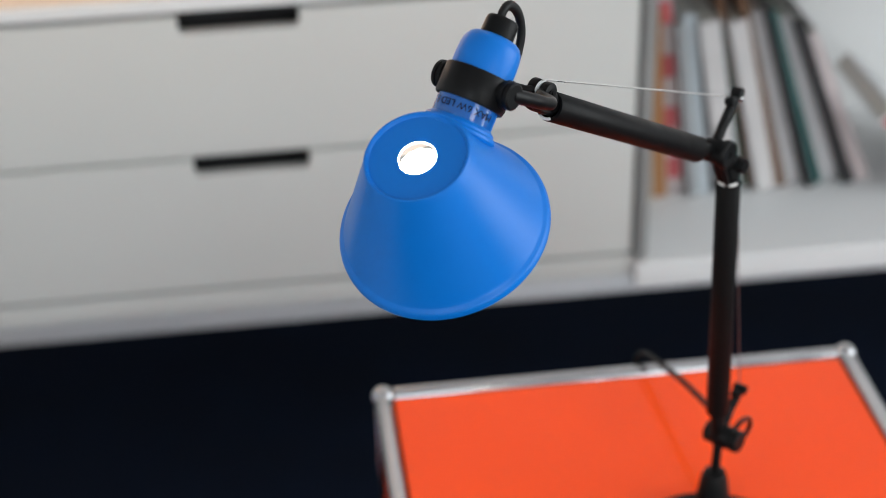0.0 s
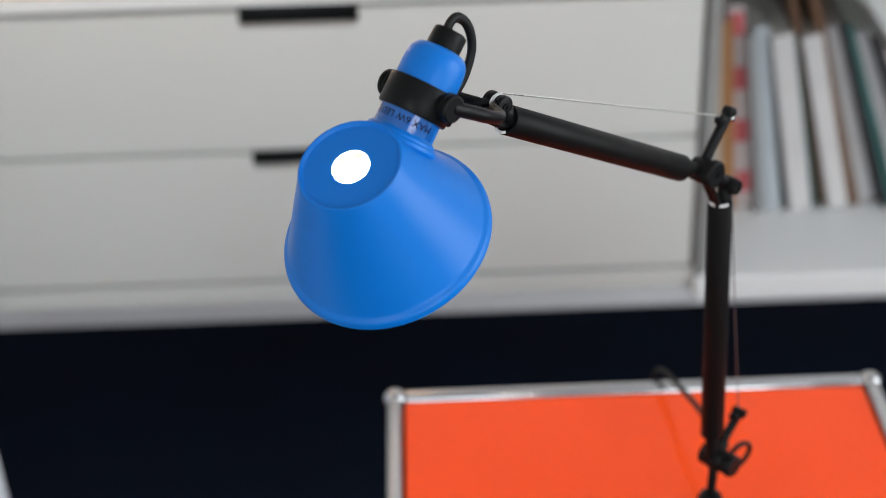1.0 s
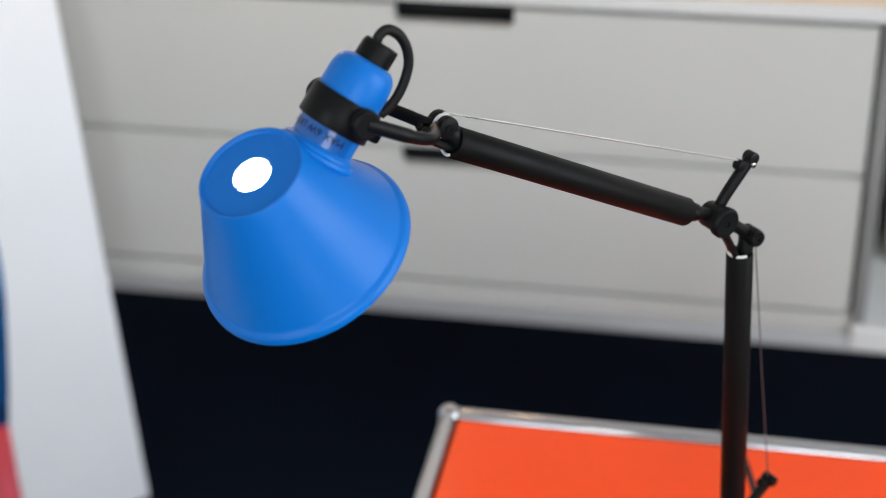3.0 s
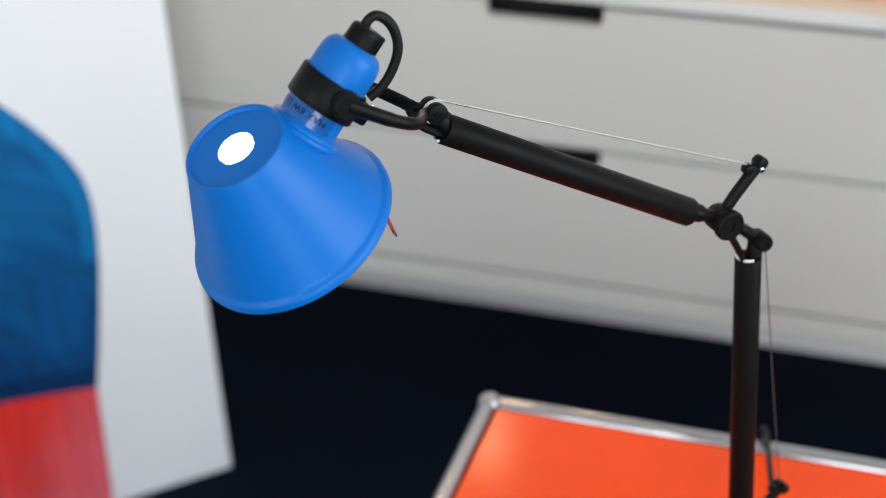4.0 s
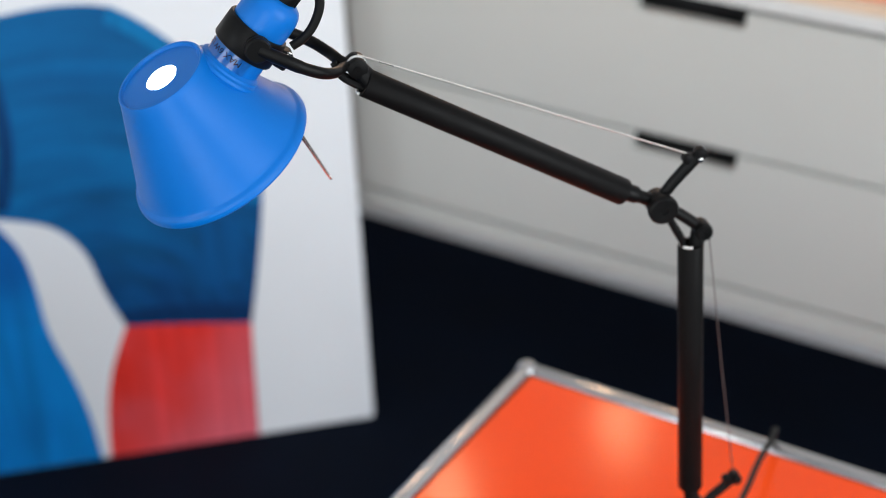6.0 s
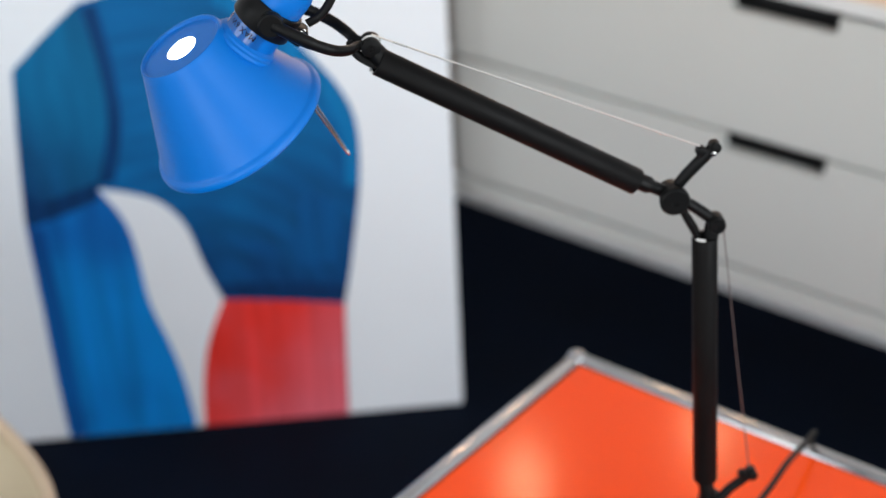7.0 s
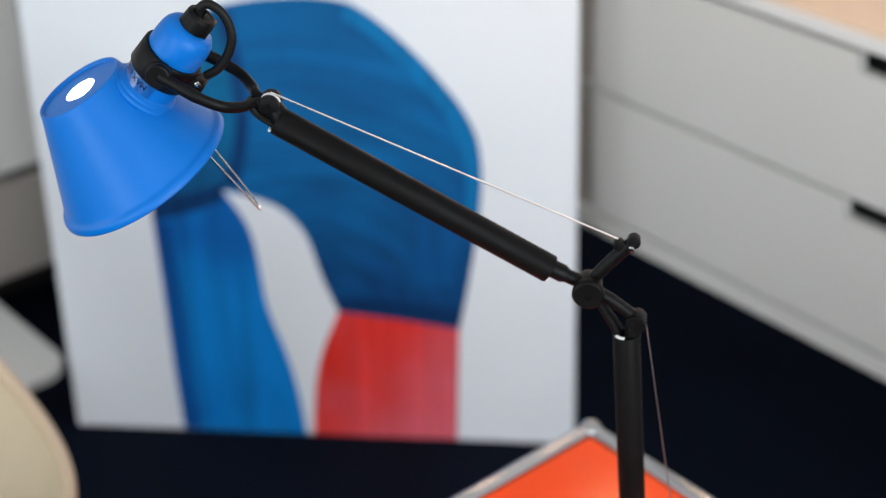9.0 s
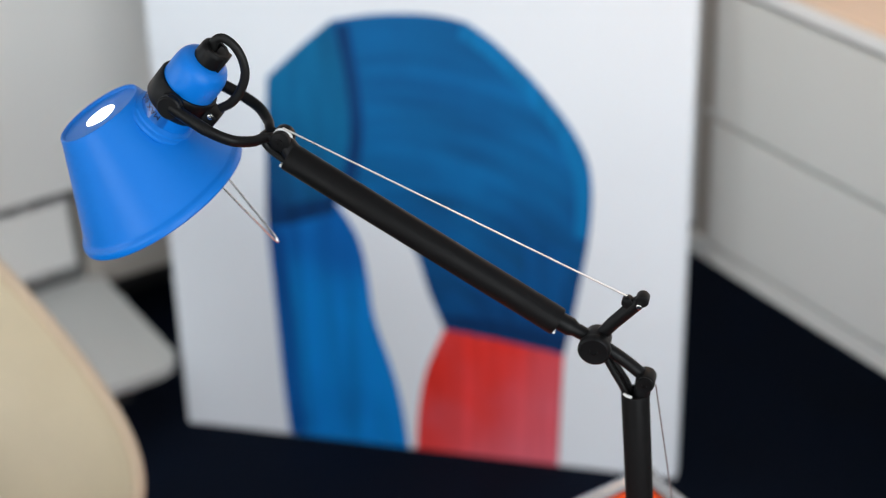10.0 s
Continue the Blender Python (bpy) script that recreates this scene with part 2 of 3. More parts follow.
def ball(c, r, seg=28):
    bm = bmesh.new()
    bmesh.ops.create_uvsphere(bm, u_segments=seg, v_segments=seg // 2, radius=r)
    bmesh.ops.translate(bm, verts=bm.verts, vec=Vector(c))
    return bm


def slab(outline, place, thick):
    """Flat sheet with the given 2D outline; place maps (a, b, depth) to the world."""
    bm = bmesh.new()
    lo = [bm.verts.new(place(a, b, 0)) for a, b in outline]
    hi = [bm.verts.new(place(a, b, thick)) for a, b in outline]
    bm.faces.new(lo[::-1])
    bm.faces.new(hi)
    for i in range(len(lo)):
        j = (i + 1) % len(lo)
        bm.faces.new((lo[i], lo[j], hi[j], hi[i]))
    return bm


# ---- the room ----
structure("floor", box(WALL_W - .2, WALL_E + .2, WALL_S - .2, WALL_N + .2, -0.12, 0.0), CARPET, "dark navy blue short-pile carpet floor", "floor")
structure("ceiling", box(WALL_W - .2, WALL_E + .2, WALL_S - .2, WALL_N + .2, CEIL, CEIL + .15), CEILPAINT, "plain white painted ceiling of the room", "ceiling")
structure("wall_north", box(WALL_W - .2, WALL_E + .2, WALL_N, WALL_N + .2, 0, CEIL), WALLPAINT, "white painted wall behind the drawer sideboard", "wall")
structure("wall_west", box(WALL_W - .2, WALL_W, WALL_S, WALL_N, 0, CEIL), WALLPAINT, "white painted wall behind the low cabinet", "wall")


def pierced(side):
    """Wall with its window openings going right through."""
    opens = sorted((m - w / 2, m + w / 2, lo, hi) for s, m, w, lo, hi in WINDOWS if s == side)
    a0, a1 = (WALL_W, WALL_E) if side == "s" else (WALL_S, WALL_N)
    place = (lambda p, q, z0, z1: box(p, q, WALL_S - .2, WALL_S, z0, z1)) if side == "s" else (lambda p, q, z0, z1: box(WALL_E, WALL_E + .2, p, q, z0, z1))
    out, at = [], a0
    for p, q, lo, hi in opens:
        out += [place(at, p, 0, CEIL), place(p, q, 0, lo), place(p, q, hi, CEIL)]
        at = q
    return join(*out, place(at, a1, 0, CEIL))


structure("wall_south", pierced("s"), WALLPAINT, "white painted wall with two tall windows", "wall")
structure("wall_east", pierced("e"), WALLPAINT, "white painted wall with one wide window", "wall")
structure("ground", box(-60, 60, -60, 60, -3.3, -3.2), material("grey_paving", (0.2, 0.2, 0.19), 0.9, 0, 0.2, 1, 30), "grey paved ground outside the windows", "ground")
for i, (side, mid, w, lo, hi) in enumerate(WINDOWS):
    win = thing(f"window_{i + 1}", (mid, WALL_S, lo) if side == "s" else (WALL_E, mid, lo), "tall window with white painted frame and clear pane", "window")
    win["kind"] = "structure"

    def wbox(p, q, d0, d1, z0, z1):
        return box(p, q, WALL_S - d1, WALL_S - d0, z0, z1, 0.004, 1) if side == "s" else box(WALL_E + d0, WALL_E + d1, p, q, z0, z1, 0.004, 1)
    p, q = mid - w / 2, mid + w / 2
    for a, b, c, d in ((p, p + .06, lo + .06, hi - .06), (q - .06, q, lo + .06, hi - .06), (p, q, hi - .06, hi), (p, q, lo, lo + .06), (mid - .03, mid + .03, lo + .06, hi - .06)):
        part("window_frame", wbox(a, b, .05, .11, c, d), WHITE_EDGE, win)
    part("window_sill", wbox(p - .03, q + .03, -.1, -.002, lo - .03, lo), WHITE_EDGE, win)

# ---- sideboard of white drawers hung on the north wall ----
FY = 0.691                       # drawer fronts
CX0, CX1, CXE = -0.76, 0.434, 1.75   # left end, divider, right end
CB, CT = 0.312, 0.842
side_b = thing("sideboard", ((CX0 + CXE) / 2, (FY + WALL_N) / 2, CB), "long white lacquered drawer sideboard fixed to the wall", "sideboard")
part("bottom_rail", box(CX0, CX1 + .003, FY + .001, FY + .019, .333, .3665, 0.0015, 1), WHITE, side_b, "narrow white rail under the drawers")
part("bottom_board", box(CX0, CX1 + .003, FY + .019, WALL_N, .336, CB + .044, 0.002, 1), WHITE_EDGE, side_b)
part("shelf_board", box(CX1 + .003, CXE, FY - .012, WALL_N, CB + .004, CB + .044, 0.003), WHITE_EDGE, side_b, "white shelf board, edge standing proud")
part("back_panel", box(CX0 + .018, CXE - .018, WALL_N - .016, WALL_N, CB + .044, CT - .027), WHITE_EDGE, side_b)
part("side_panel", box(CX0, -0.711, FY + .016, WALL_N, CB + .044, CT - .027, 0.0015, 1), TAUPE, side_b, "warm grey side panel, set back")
part("side_panel", box(CXE - .018, CXE, FY, WALL_N, CB + .044, CT - .027, 0.0015, 1), WHITE, side_b)
part("divider", box(CX1 + .003, CX1 + .021, FY - .004, WALL_N - .016, CB + .044, CT - .027, 0.0015, 1), SHELF_SIDE, side_b, "grey steel divider sheet")
part("top_rail", box(CX0, CXE, FY - .002, WALL_N, CT - .027, CT - .007, 0.002), WHITE_EDGE, side_b, "white top frame edge")
part("worktop", box(CX0 - .002, CXE + .002, FY + .006, WALL_N, CT - .007, CT, 0.002), TOPWOOD, side_b, "pale beech worktop")
# added sheet, coloured as the shade seen through slots and gaps
part("drawer_shade", box(CX0 + .02, CX1 - .002, FY + .06, FY + .08, CB + .05, CT - .03), RECESS_SHADE, side_b, "near-black sheet for the shade inside the drawers")


def drawer(z0, z1):
    """Front with a finger slot cut from its upper edge, and the drawer's box behind."""
    s0, s1, d = -0.210, -0.044, 0.026
    x0, x1 = -0.708, CX1 - .003
    pts = [(x0, z0), (x1, z0), (x1, z1), (s1, z1)]
    pts += [(s1, z1 - d + .004), (s1 - .004, z1 - d), (s0 + .004, z1 - d), (s0, z1 - d + .004)]
    pts += [(s0, z1), (x0, z1)]
    bm = slab(pts, lambda a, b, c: Vector((a, FY + c, b)), 0.019)
    bmesh.ops.bevel(bm, geom=[e for e in bm.edges if all(abs(v.co.y - FY) < 1e-5 for v in e.verts)], offset=0.0015, segments=2, affect="EDGES")
    front = part("drawer_front", bm, WHITE, side_b, "white drawer front with a finger slot", smooth=False)
    # shade behind the slot is painted onto the box
    part("drawer_box", box(x0 + .02, x1 - .02, FY + .021, FY + .05, z0 + .01, z1 - d - .006), RECESS_SHADE, front, "drawer box, coloured near-black for the shade inside")


drawer(0.3735, 0.587)
drawer(0.598, 0.807)
part("drawer_rail", box(CX0 + .02, CX1 - .002, FY + .010, FY + .020, .5885, .5965), WHITE, side_b)

# a red and orange printed sheet lying on the worktop
sheet = thing("printed_sheet", (0.16, 0.81, CT), "orange-red printed paper sheet lying on the worktop", "paper")
part("paper", box(0.03, 0.42, 0.728, 0.92, CT + .0005, CT + .004, 0.0005, 1), material("orange_print", (0.80, 0.30, 0.18), 0.5, 0, 0.25, 9, 60), sheet)

# ---- books leaning in the open shelf ----
SHELF_Z = CB + .044


def book(x, thick, high, deep, lean, y, cover, edge, label, spots=None):
    """A book that stands on the shelf and leans to the west by its angle; spine towards the room."""
    bk = thing("book", (x, y, SHELF_Z), label, "book", "books in the open shelf")
    m = Matrix.Translation((x, y, SHELF_Z + 0.0005)) @ Matrix.Rotation(radians(-lean), 4, "Y")
    t = 0.0022
    part("front_cover", box(0, t, 0, deep, 0, high, .0006, 1, m), cover, bk)
    part("back_cover", box(thick - t, thick, 0, deep, 0, high, .0006, 1, m), cover, bk)
    part("spine", box(t, thick - t, 0, t, 0, high, .0006, 1, m), cover, bk)
    part("page_block", box(t, thick - t, t, deep - .004, .003, high - .003, 0, 1, m), edge, bk, "pale paper pages")
    if spots:
        for k in range(4):
            z = high * (0.08 + 0.26 * k)
            part("printed_patch", box(thick * .1, thick * .9, -.0012, -.0002, z, z + high * .11, 0, 1, m), spots, bk, "red printed patch")
    return bk


PAGES = material("paper_pages", (0.66, 0.64, 0.58), 0.8, 0, 0.08, 4, 300)


def cloth(name, c):
    return material(name, c, 0.55, 0, 0.1, 12, 500, 0.15, 0.0006)


RED = cloth("red_print", (0.48, 0.10, 0.11))
OCHRE, PALE = cloth("ochre_cover", (0.30, 0.14, 0.05)), cloth("pale_grey_cover", (0.52, 0.53, 0.54))
ICE, GREY = cloth("ice_blue_cover", (0.40, 0.45, 0.48)), cloth("grey_cover", (0.28, 0.29, 0.30))
WHITEB, NIGHT = cloth("white_cover", (0.53, 0.52, 0.52)), cloth("black_cover", (0.02, 0.02, 0.022))
BEIGE, TEAL = cloth("beige_cover", (0.40, 0.34, 0.28)), cloth("teal_cover", (0.012, 0.09, 0.085))
BROWN, ROSE = cloth("brown_cover", (0.12, 0.06, 0.03)), cloth("rose_white_cover", (0.50, 0.44, 0.44))
shelf_row = [(0.462, .016, .34, 3, BEIGE, "beige paperback leaning in the shelf"), (0.482, .020, .33, 4, OCHRE, "ochre brown book leaning in the shelf"),
             (0.506, .028, .35, 6, ROSE, "white book with red printed patches on its spine"), (0.538, .014, .31, 7, GREY, "thin grey paperback leaning in the shelf"),
             (0.555, .022, .32, 8, ICE, "ice-blue slim book leaning in the shelf"), (0.581, .006, .30, 9, NIGHT, "thin black booklet leaning in the shelf"),
             (0.590, .034, .31, 10, WHITEB, "thick white book leaning in the shelf"), (0.629, .006, .30, 11, TEAL, "thin teal booklet leaning in the shelf"),
             (0.638, .013, .41, 12, BROWN, "dark brown book leaning in the shelf"), (0.653, .030, .31, 13, WHITEB, "white softcover book leaning in the shelf"),
             (0.687, .016, .40, 15, BROWN, "dark brown book leaning in the shelf"), (0.706, .024, .32, 16, PALE, "pale grey book leaning in the shelf"),
             (0.736, .010, .34, 17, NIGHT, "black hardcover book leaning in the shelf"), (0.750, .012, .33, 18, TEAL, "dark teal hardcover book leaning in the shelf"),
             (0.768, .026, .31, 19, PALE, "pale grey book leaning in the shelf"), (0.800, .016, .32, 21, NIGHT, "black hardcover book leaning in the shelf"),
             (0.822, .022, .29, 23, ROSE, "pale rose book leaning in the shelf")]
for i, (x, th, hi_, lean, cov, lab) in enumerate(shelf_row):
    book(x + 0.03, th, hi_, 0.2, lean, 0.865 + 0.02 * ((i * 7) % 3) / 2, cov, PAGES, lab, RED if "patches" in lab else None)
book(1.00, .03, .22, 0.22, 46, 0.79, PALE, PAGES, "white magazine with red printed patches leaning steeply", RED)

# ---- orange steel-tube unit under the lamp ----
UW, UD = 0.5, 0.5
unit = thing("storage_unit", (UW / 2, -UD / 2, 0), "orange metal storage unit with chromed tube frame", "cabinet")
LEVELS = (0.056, 0.306, TT)
for z in LEVELS:
    for x in (0, UW):
        for y in (0, -UD):
            part("ball_joint", ball((x, y, z), 0.0125), CHROME, unit)
    for y in (0, -UD):
        part("frame_tube", rod((0.011, y, z), (UW - .011, y, z), 0.0095), CHROME, unit)
    for x in (0, UW):
        part("frame_tube", rod((x, -.011, z), (x, -UD + .011, z), 0.0095), CHROME, unit)
for x in (0, UW):
    for y in (0, -UD):
        for z0, z1 in zip(LEVELS, LEVELS[1:]):
            part("frame_tube", rod((x, y, z0 + .011), (x, y, z1 - .011), 0.0095), CHROME, unit)
        part("foot", lathe((x, y, 0), (0, 0, 1), [(0, 0), (0, .014), (.006, .014), (.010, .008), (.046, .006), (.046, 0)], 20), BLACK_PLASTIC, unit)
PT = TT + 0.004      # top of the panel
part("top_panel", box(.0105, UW - .0105, -UD + .0105, -.0105, PT - .016, PT, 0.002), ORANGE, unit, "glossy orange top panel")
part("bottom_panel", box(.0105, UW - .0105, -UD + .0105, -.0105, LEVELS[0] - .006, LEVELS[0] + .006, 0.002), ORANGE, unit)
for z0, z1 in zip(LEVELS, LEVELS[1:]):
    for x in (0, UW):
        part("side_panel", box(x - .004, x + .004, -UD + .0105, -.0105, z0 + .0105, z1 - .0105, 0.001, 1), ORANGE, unit)
    part("back_panel", box(.0105, UW - .0105, -.004, .004, z0 + .0105, z1 - .0105, 0.001, 1), ORANGE, unit)
    dr = part("drop_door", box(.0105, UW - .0105, -UD - .006, -UD + .006, z0 + .0105, z1 - .0105, 0.002), ORANGE, unit)
    part("handle_knob", lathe((UW / 2, -UD - .006, z1 - .05), (0, -1, 0), [(0, .004), (.008, .004), (.010, .011), (.018, .012), (.020, .010), (.020, 0)], 20), CHROME, dr)

# ---- blue-headed desk lamp ----
U, W = Vector((.720, .694, 0)).normalized(), Vector((.694, -.720, 0)).normalized()
W0 = 0.3665
HW = -.0070        # the head hangs a little off the arms' plane


def P(u, z, w=0.0):
    """A place in the lamp's upright plane: u along the arms, z up, w out of the plane."""
    return U * u + W * (W0 + w) + Vector((0, 0, z))


BASE_C = P(-0.012, PT, 0.040)
lamp = thing("desk_lamp", BASE_C, "black spring-arm desk lamp with a bright blue metal shade, switched on", "lamp")
part("base_plate", lathe(BASE_C, (0, 0, 1), [(0, 0), (0, .082), (.002, .084), (.009, .085), (.012, .083), (.013, .080), (.013, 0)], 72), BLACK, lamp, "round black weighted base")
part("base_hub", lathe(P(.052, PT + .012), (0, 0, 1), [(0, 0), (0, .017), (.008, .015), (.026, .0125), (.032, .010), (.034, .006), (.034, 0)], 32), BLACK_PLASTIC, lamp)
part("stem", rod(P(.052, PT + .040), P(.0545, .745), .0042), BLACK, lamp)
KNEE = (.0555, .746)
part("lower_joint", join(rod(P(*KNEE, -.013), P(*KNEE, .013), .0105, 28, .002), rod(P(.0535, .738), P(.0475, .780), .0065)), BLACK_PLASTIC, lamp)
part("joint_knob", lathe(P(*KNEE, .013), W, [(0, .009), (.002, .0105), (.007, .0105), (.009, .009), (.009, .003), (.0085, .003), (.0085, 0)], 28), BLACK_PLASTIC, lamp)
part("spring_lever", join(sweep([P(.057, .747), P(.070, .763), P(.0885, .778)], [.0052, .0042, .0042], 12), rod(P(.0885, .7785, -.006), P(.0885, .7785, .006), .0046), rod(P(.081, .777, -.004), P(.081, .777, .004), .004)), BLACK_PLASTIC, lamp)

# lower and upper arm tubes
PB, PTOP = P(.0478, .777), P(.0352, 1.0215)
part("lower_arm", lathe(PB, PTOP - PB, [(0, .007), (0, .0098), (.001, .0103), ((PTOP - PB).length - .001, .0103), ((PTOP - PB).length, .0098), ((PTOP - PB).length, .007), (.01, .007)], 40), BLACK, lamp, "black anodised lower tube")
AF, AB = P(-.2150, 1.1906, -.0035), P(-.0210, 1.0758, .0005)
AL = (AB - AF).length
part("upper_arm", lathe(AF, AB - AF, [(0, .008), (0, .0100), (.001, .0105), (AL - .001, .0105), (AL, .0100), (AL, .008), (.01, .008)], 40), BLACK, lamp, "black anodised upper tube")


def end_clip(c, d, r, turn, half=42):
    """White nylon collar that shows along one half of a tube's end."""
    d = Vector(d).normalized()
    s = Vector(turn)
    s = (s - d * s.dot(d)).normalized()
    t = d.cross(s)
    pts = [Vector(c) + r * (math.cos(a) * s + math.sin(a) * t) for a in [radians(half * (k / 5 - 1)) for k in range(11)]]
    return sweep(smooth_path(pts, 3), .0011, 8)


AD = (AB - AF).normalized()
DOWN = Vector((0, 0, -1))
part("tube_clip", end_clip(AF - AD * .0012, AD, .0090, DOWN, 28), NYLON, lamp, "white nylon clip")
part("tube_clip", end_clip(AB + AD * .0012, AD, .0082, DOWN), NYLON, lamp, "white nylon clip")
part("tube_clip", end_clip(PTOP + Vector((0, 0, .0012)), PTOP - PB, .0088, -U + W * .4, 60), NYLON, lamp, "white nylon clip")

# elbow between the tubes
E1, E2 = (.0070, 1.0625), (.0430, 1.0350)
part("elbow_fork", join(
    sweep(smooth_path([P(-.021, 1.0770), P(-.006, 1.0690), P(*E1)], 5), [.0068] * 4 + [.0052] * 4 + [.0060] * 3, 14),
    rod(P(*E1, -.0075), P(*E1, .0085), .0100, 30, .0015),
    sweep(smooth_path([P(.012, 1.0585), P(.026, 1.0490), P(.0405, 1.0370)], 5), .0047, 14),
    rod(P(*E2, -.0050), P(*E2, .0085), .0070, 26, .0012),
    sweep(smooth_path([P(.012, 1.055, .003), P(.0195, 1.040, .003), P(.0275, 1.0245, .003), P(.029, 1.015, .003)], 4), .0026, 10),
    sweep(smooth_path([P(.012, 1.055, -.004), P(.021, 1.040, -.004), P(.0295, 1.0245, -.004), P(.031, 1.015, -.004)], 4), .0026, 10),
    rod(P(.0415, 1.033), P(.0385, 1.010), .0062)), BLACK_PLASTIC, lamp)
part("elbow_knob", lathe(P(*E1, .0085), W, [(0, .010), (.0005, .0117), (.0045, .0119), (.006, .0110), (.0066, .0100), (.0062, .0098), (.0062, .0030), (.0052, .0028), (.0052, 0)], 44), BLACK_PLASTIC, lamp, "round black clamping knob")
part("joint_cap", lathe(P(*E2, .0085), W, [(0, .0062), (.0012, .0066), (.0026, .0058), (.0026, .0018), (.0018, .0016), (.0018, 0)], 26), BLACK_PLASTIC, lamp)
part("tension_lever", join(
    sweep([P(.0085, 1.066), P(.0185, 1.079), P(.0345, 1.0965), P(.0405, 1.1026)], [.0048, .0050, .0052, .0044], 14, .8, tuple(W)),
    rod(P(.0390, 1.1012, -.0045), P(.0390, 1.1012, .0045), .0048, 20),
    rod(P(.0285, 1.0980, -.0035), P(.0285, 1.0980, .0035), .0042, 20)), BLACK_PLASTIC, lamp)
part("cable_nipple", rod(P(.0372, 1.0975, .002), P(.0372, 1.0975, .0062), .0022, 14), STEEL, lamp, "small steel cable end")
part("tension_cable", sweep([P(-.2185, 1.2105, HW), P(.0285, 1.1015, -.001)], .0007, 6), WIRE, lamp, "thin steel tension cable")
part("tension_cable", sweep([P(.0498, 1.030), P(.0685, .900), P(.0870, .779)], .00050, 6), DARK_WIRE, lamp, "thin dark steel cable")

# front hub and the fork that carries the head
HUB = (-.2195, 1.2025)
part("front_joint", join(rod(P(*HUB, HW - .0078), P(*HUB, HW - .0016), .0078, 30, .001), rod(P(*HUB, HW + .0016), P(*HUB, HW + .0078), .0074, 30, .001), rod(P(*HUB, HW - .0032), P(*HUB, HW + .0032), .0058, 24),
     sweep([P(*HUB, HW), P(-.2100, 1.1895, -.004)], [.0062, .0078], 14), sweep(smooth_path([P(-.2350, 1.2050, HW + .003), P(-.2290, 1.1950, HW + .003), P(-.2155, 1.1865, -.002)], 4), .0028, 10), sweep(smooth_path([P(-.2350, 1.2050, HW - .003), P(-.2290, 1.1950, HW - .003), P(-.2155, 1.1865, -.006)], 4), .0028, 10)), BLACK_PLASTIC, lamp)
part("hub_screw", lathe(P(*HUB, HW + .0078), W, [(0, .0028), (.0007, .0028), (.0007, .0014), (.0001, .0013), (.0001, 0)], 16), BLACK, lamp)
part("pulley", lathe(P(*HUB, HW - .0014), W, [(0, .0060), (.0006, .0076), (.0014, .0070), (.0022, .0076), (.0028, .0060)], 30), NYLON, lamp, "white nylon cable pulley")
for s in (1, -1):
    pts = [(-.2889, 1.2345, .0275), (-.2755, 1.2275, .0300), (-.2605, 1.2192, .0312), (-.2460, 1.2118, .0275), (-.2355, 1.2068, .0165), (-.2300, 1.2050, .0060), (-.2200, 1.2028, .0010)]
    part("fork_prong", sweep(smooth_path([P(u, z, HW + s * w) for u, z, w in pts], 5), [.0047] * 10 + [.0043] * 15 + [.0039] * 6, 14, .8, tuple(W)), BLACK_PLASTIC, lamp)

# head: socket neck, ring, cap
NA = (U * .643 + Vector((0, 0, .766))).normalized()
NB = P(-.3071, 1.2138, HW)
neck = part("socket_neck", lathe(NB - NA * .005, NA, [(0, .0198), (.0045, .0200), (.025, .0198), (.029, .0198)], 56), BLUE, lamp)
part("flange", lathe(NB - NA * .0065, NA, [(.000, .0196), (.000, .0248), (.0020, .0256), (.0040, .0250), (.0052, .0232), (.0068, .0228), (.0080, .0212), (.0092, .0199)], 64), BLUE, lamp)
part("socket_cap", lathe(NB + NA * .020, NA, [(0, .0196), (.015, .0204), (.024, .0204), (.0300, .0200), (.0340, .0190), (.0372, .0170), (.0390, .0145), (.0398, .0115), (.0399, 0)], 56), BLUE, lamp, "matt blue rounded socket cap")
part("clamp_ring", lathe(NB + NA * .0140, NA, [(0, .0200), (0, .0222), (.0010, .0229), (.0196, .0229), (.0206, .0222), (.0206, .0206)], 64, True), BLACK_PLASTIC, lamp, "black clamping ring")
TIP = Matrix.Rotation(math.atan2(U.y, U.x), 4, "Z") @ Matrix.Rotation(radians(40), 4, "Y")
part("clamp_lug", box(.016, .0315, -.0085, .0085, .0175, .0310, .0022, 3, Matrix.Translation(NB) @ TIP), BLACK_PLASTIC, lamp)
part("clamp_screw", lathe(P(-.2674, 1.2213, HW + .0113), W, [(0, .0021), (.0010, .0021), (.0012, .0017), (.0012, .0007), (.0007, .0006), (.0007, 0)], 14), STEEL, lamp, "small steel screw")
KC = NB + NA * .0270
for s in (1, -1):
    part("pivot_knob", lathe(KC + W * (s * .0212), W * s, [(0, .0084), (.0020, .0084), (.0022, .0092), (.0048, .0094), (.0052, .0084), (.0058, .0084), (.0060, .0092), (.0084, .0090), (.0093, .0078), (.0093, 0)], 36), BLACK_PLASTIC, lamp, "round black pivot knob")
PG = NB + NA * .0570
part("cable_plug", join(lathe(PG, NA, [(0, 0), (0, .0112), (.012, .0108), (.0140, .0104), (.0152, .0092), (.0152, .0068), (.0110, .0064), (.0110, 0)], 32), box(.0010, .0112, -.0060, .0060, .0, .0150, .001, 2, Matrix.Translation(PG) @ TIP)), BLACK_PLASTIC, lamp)
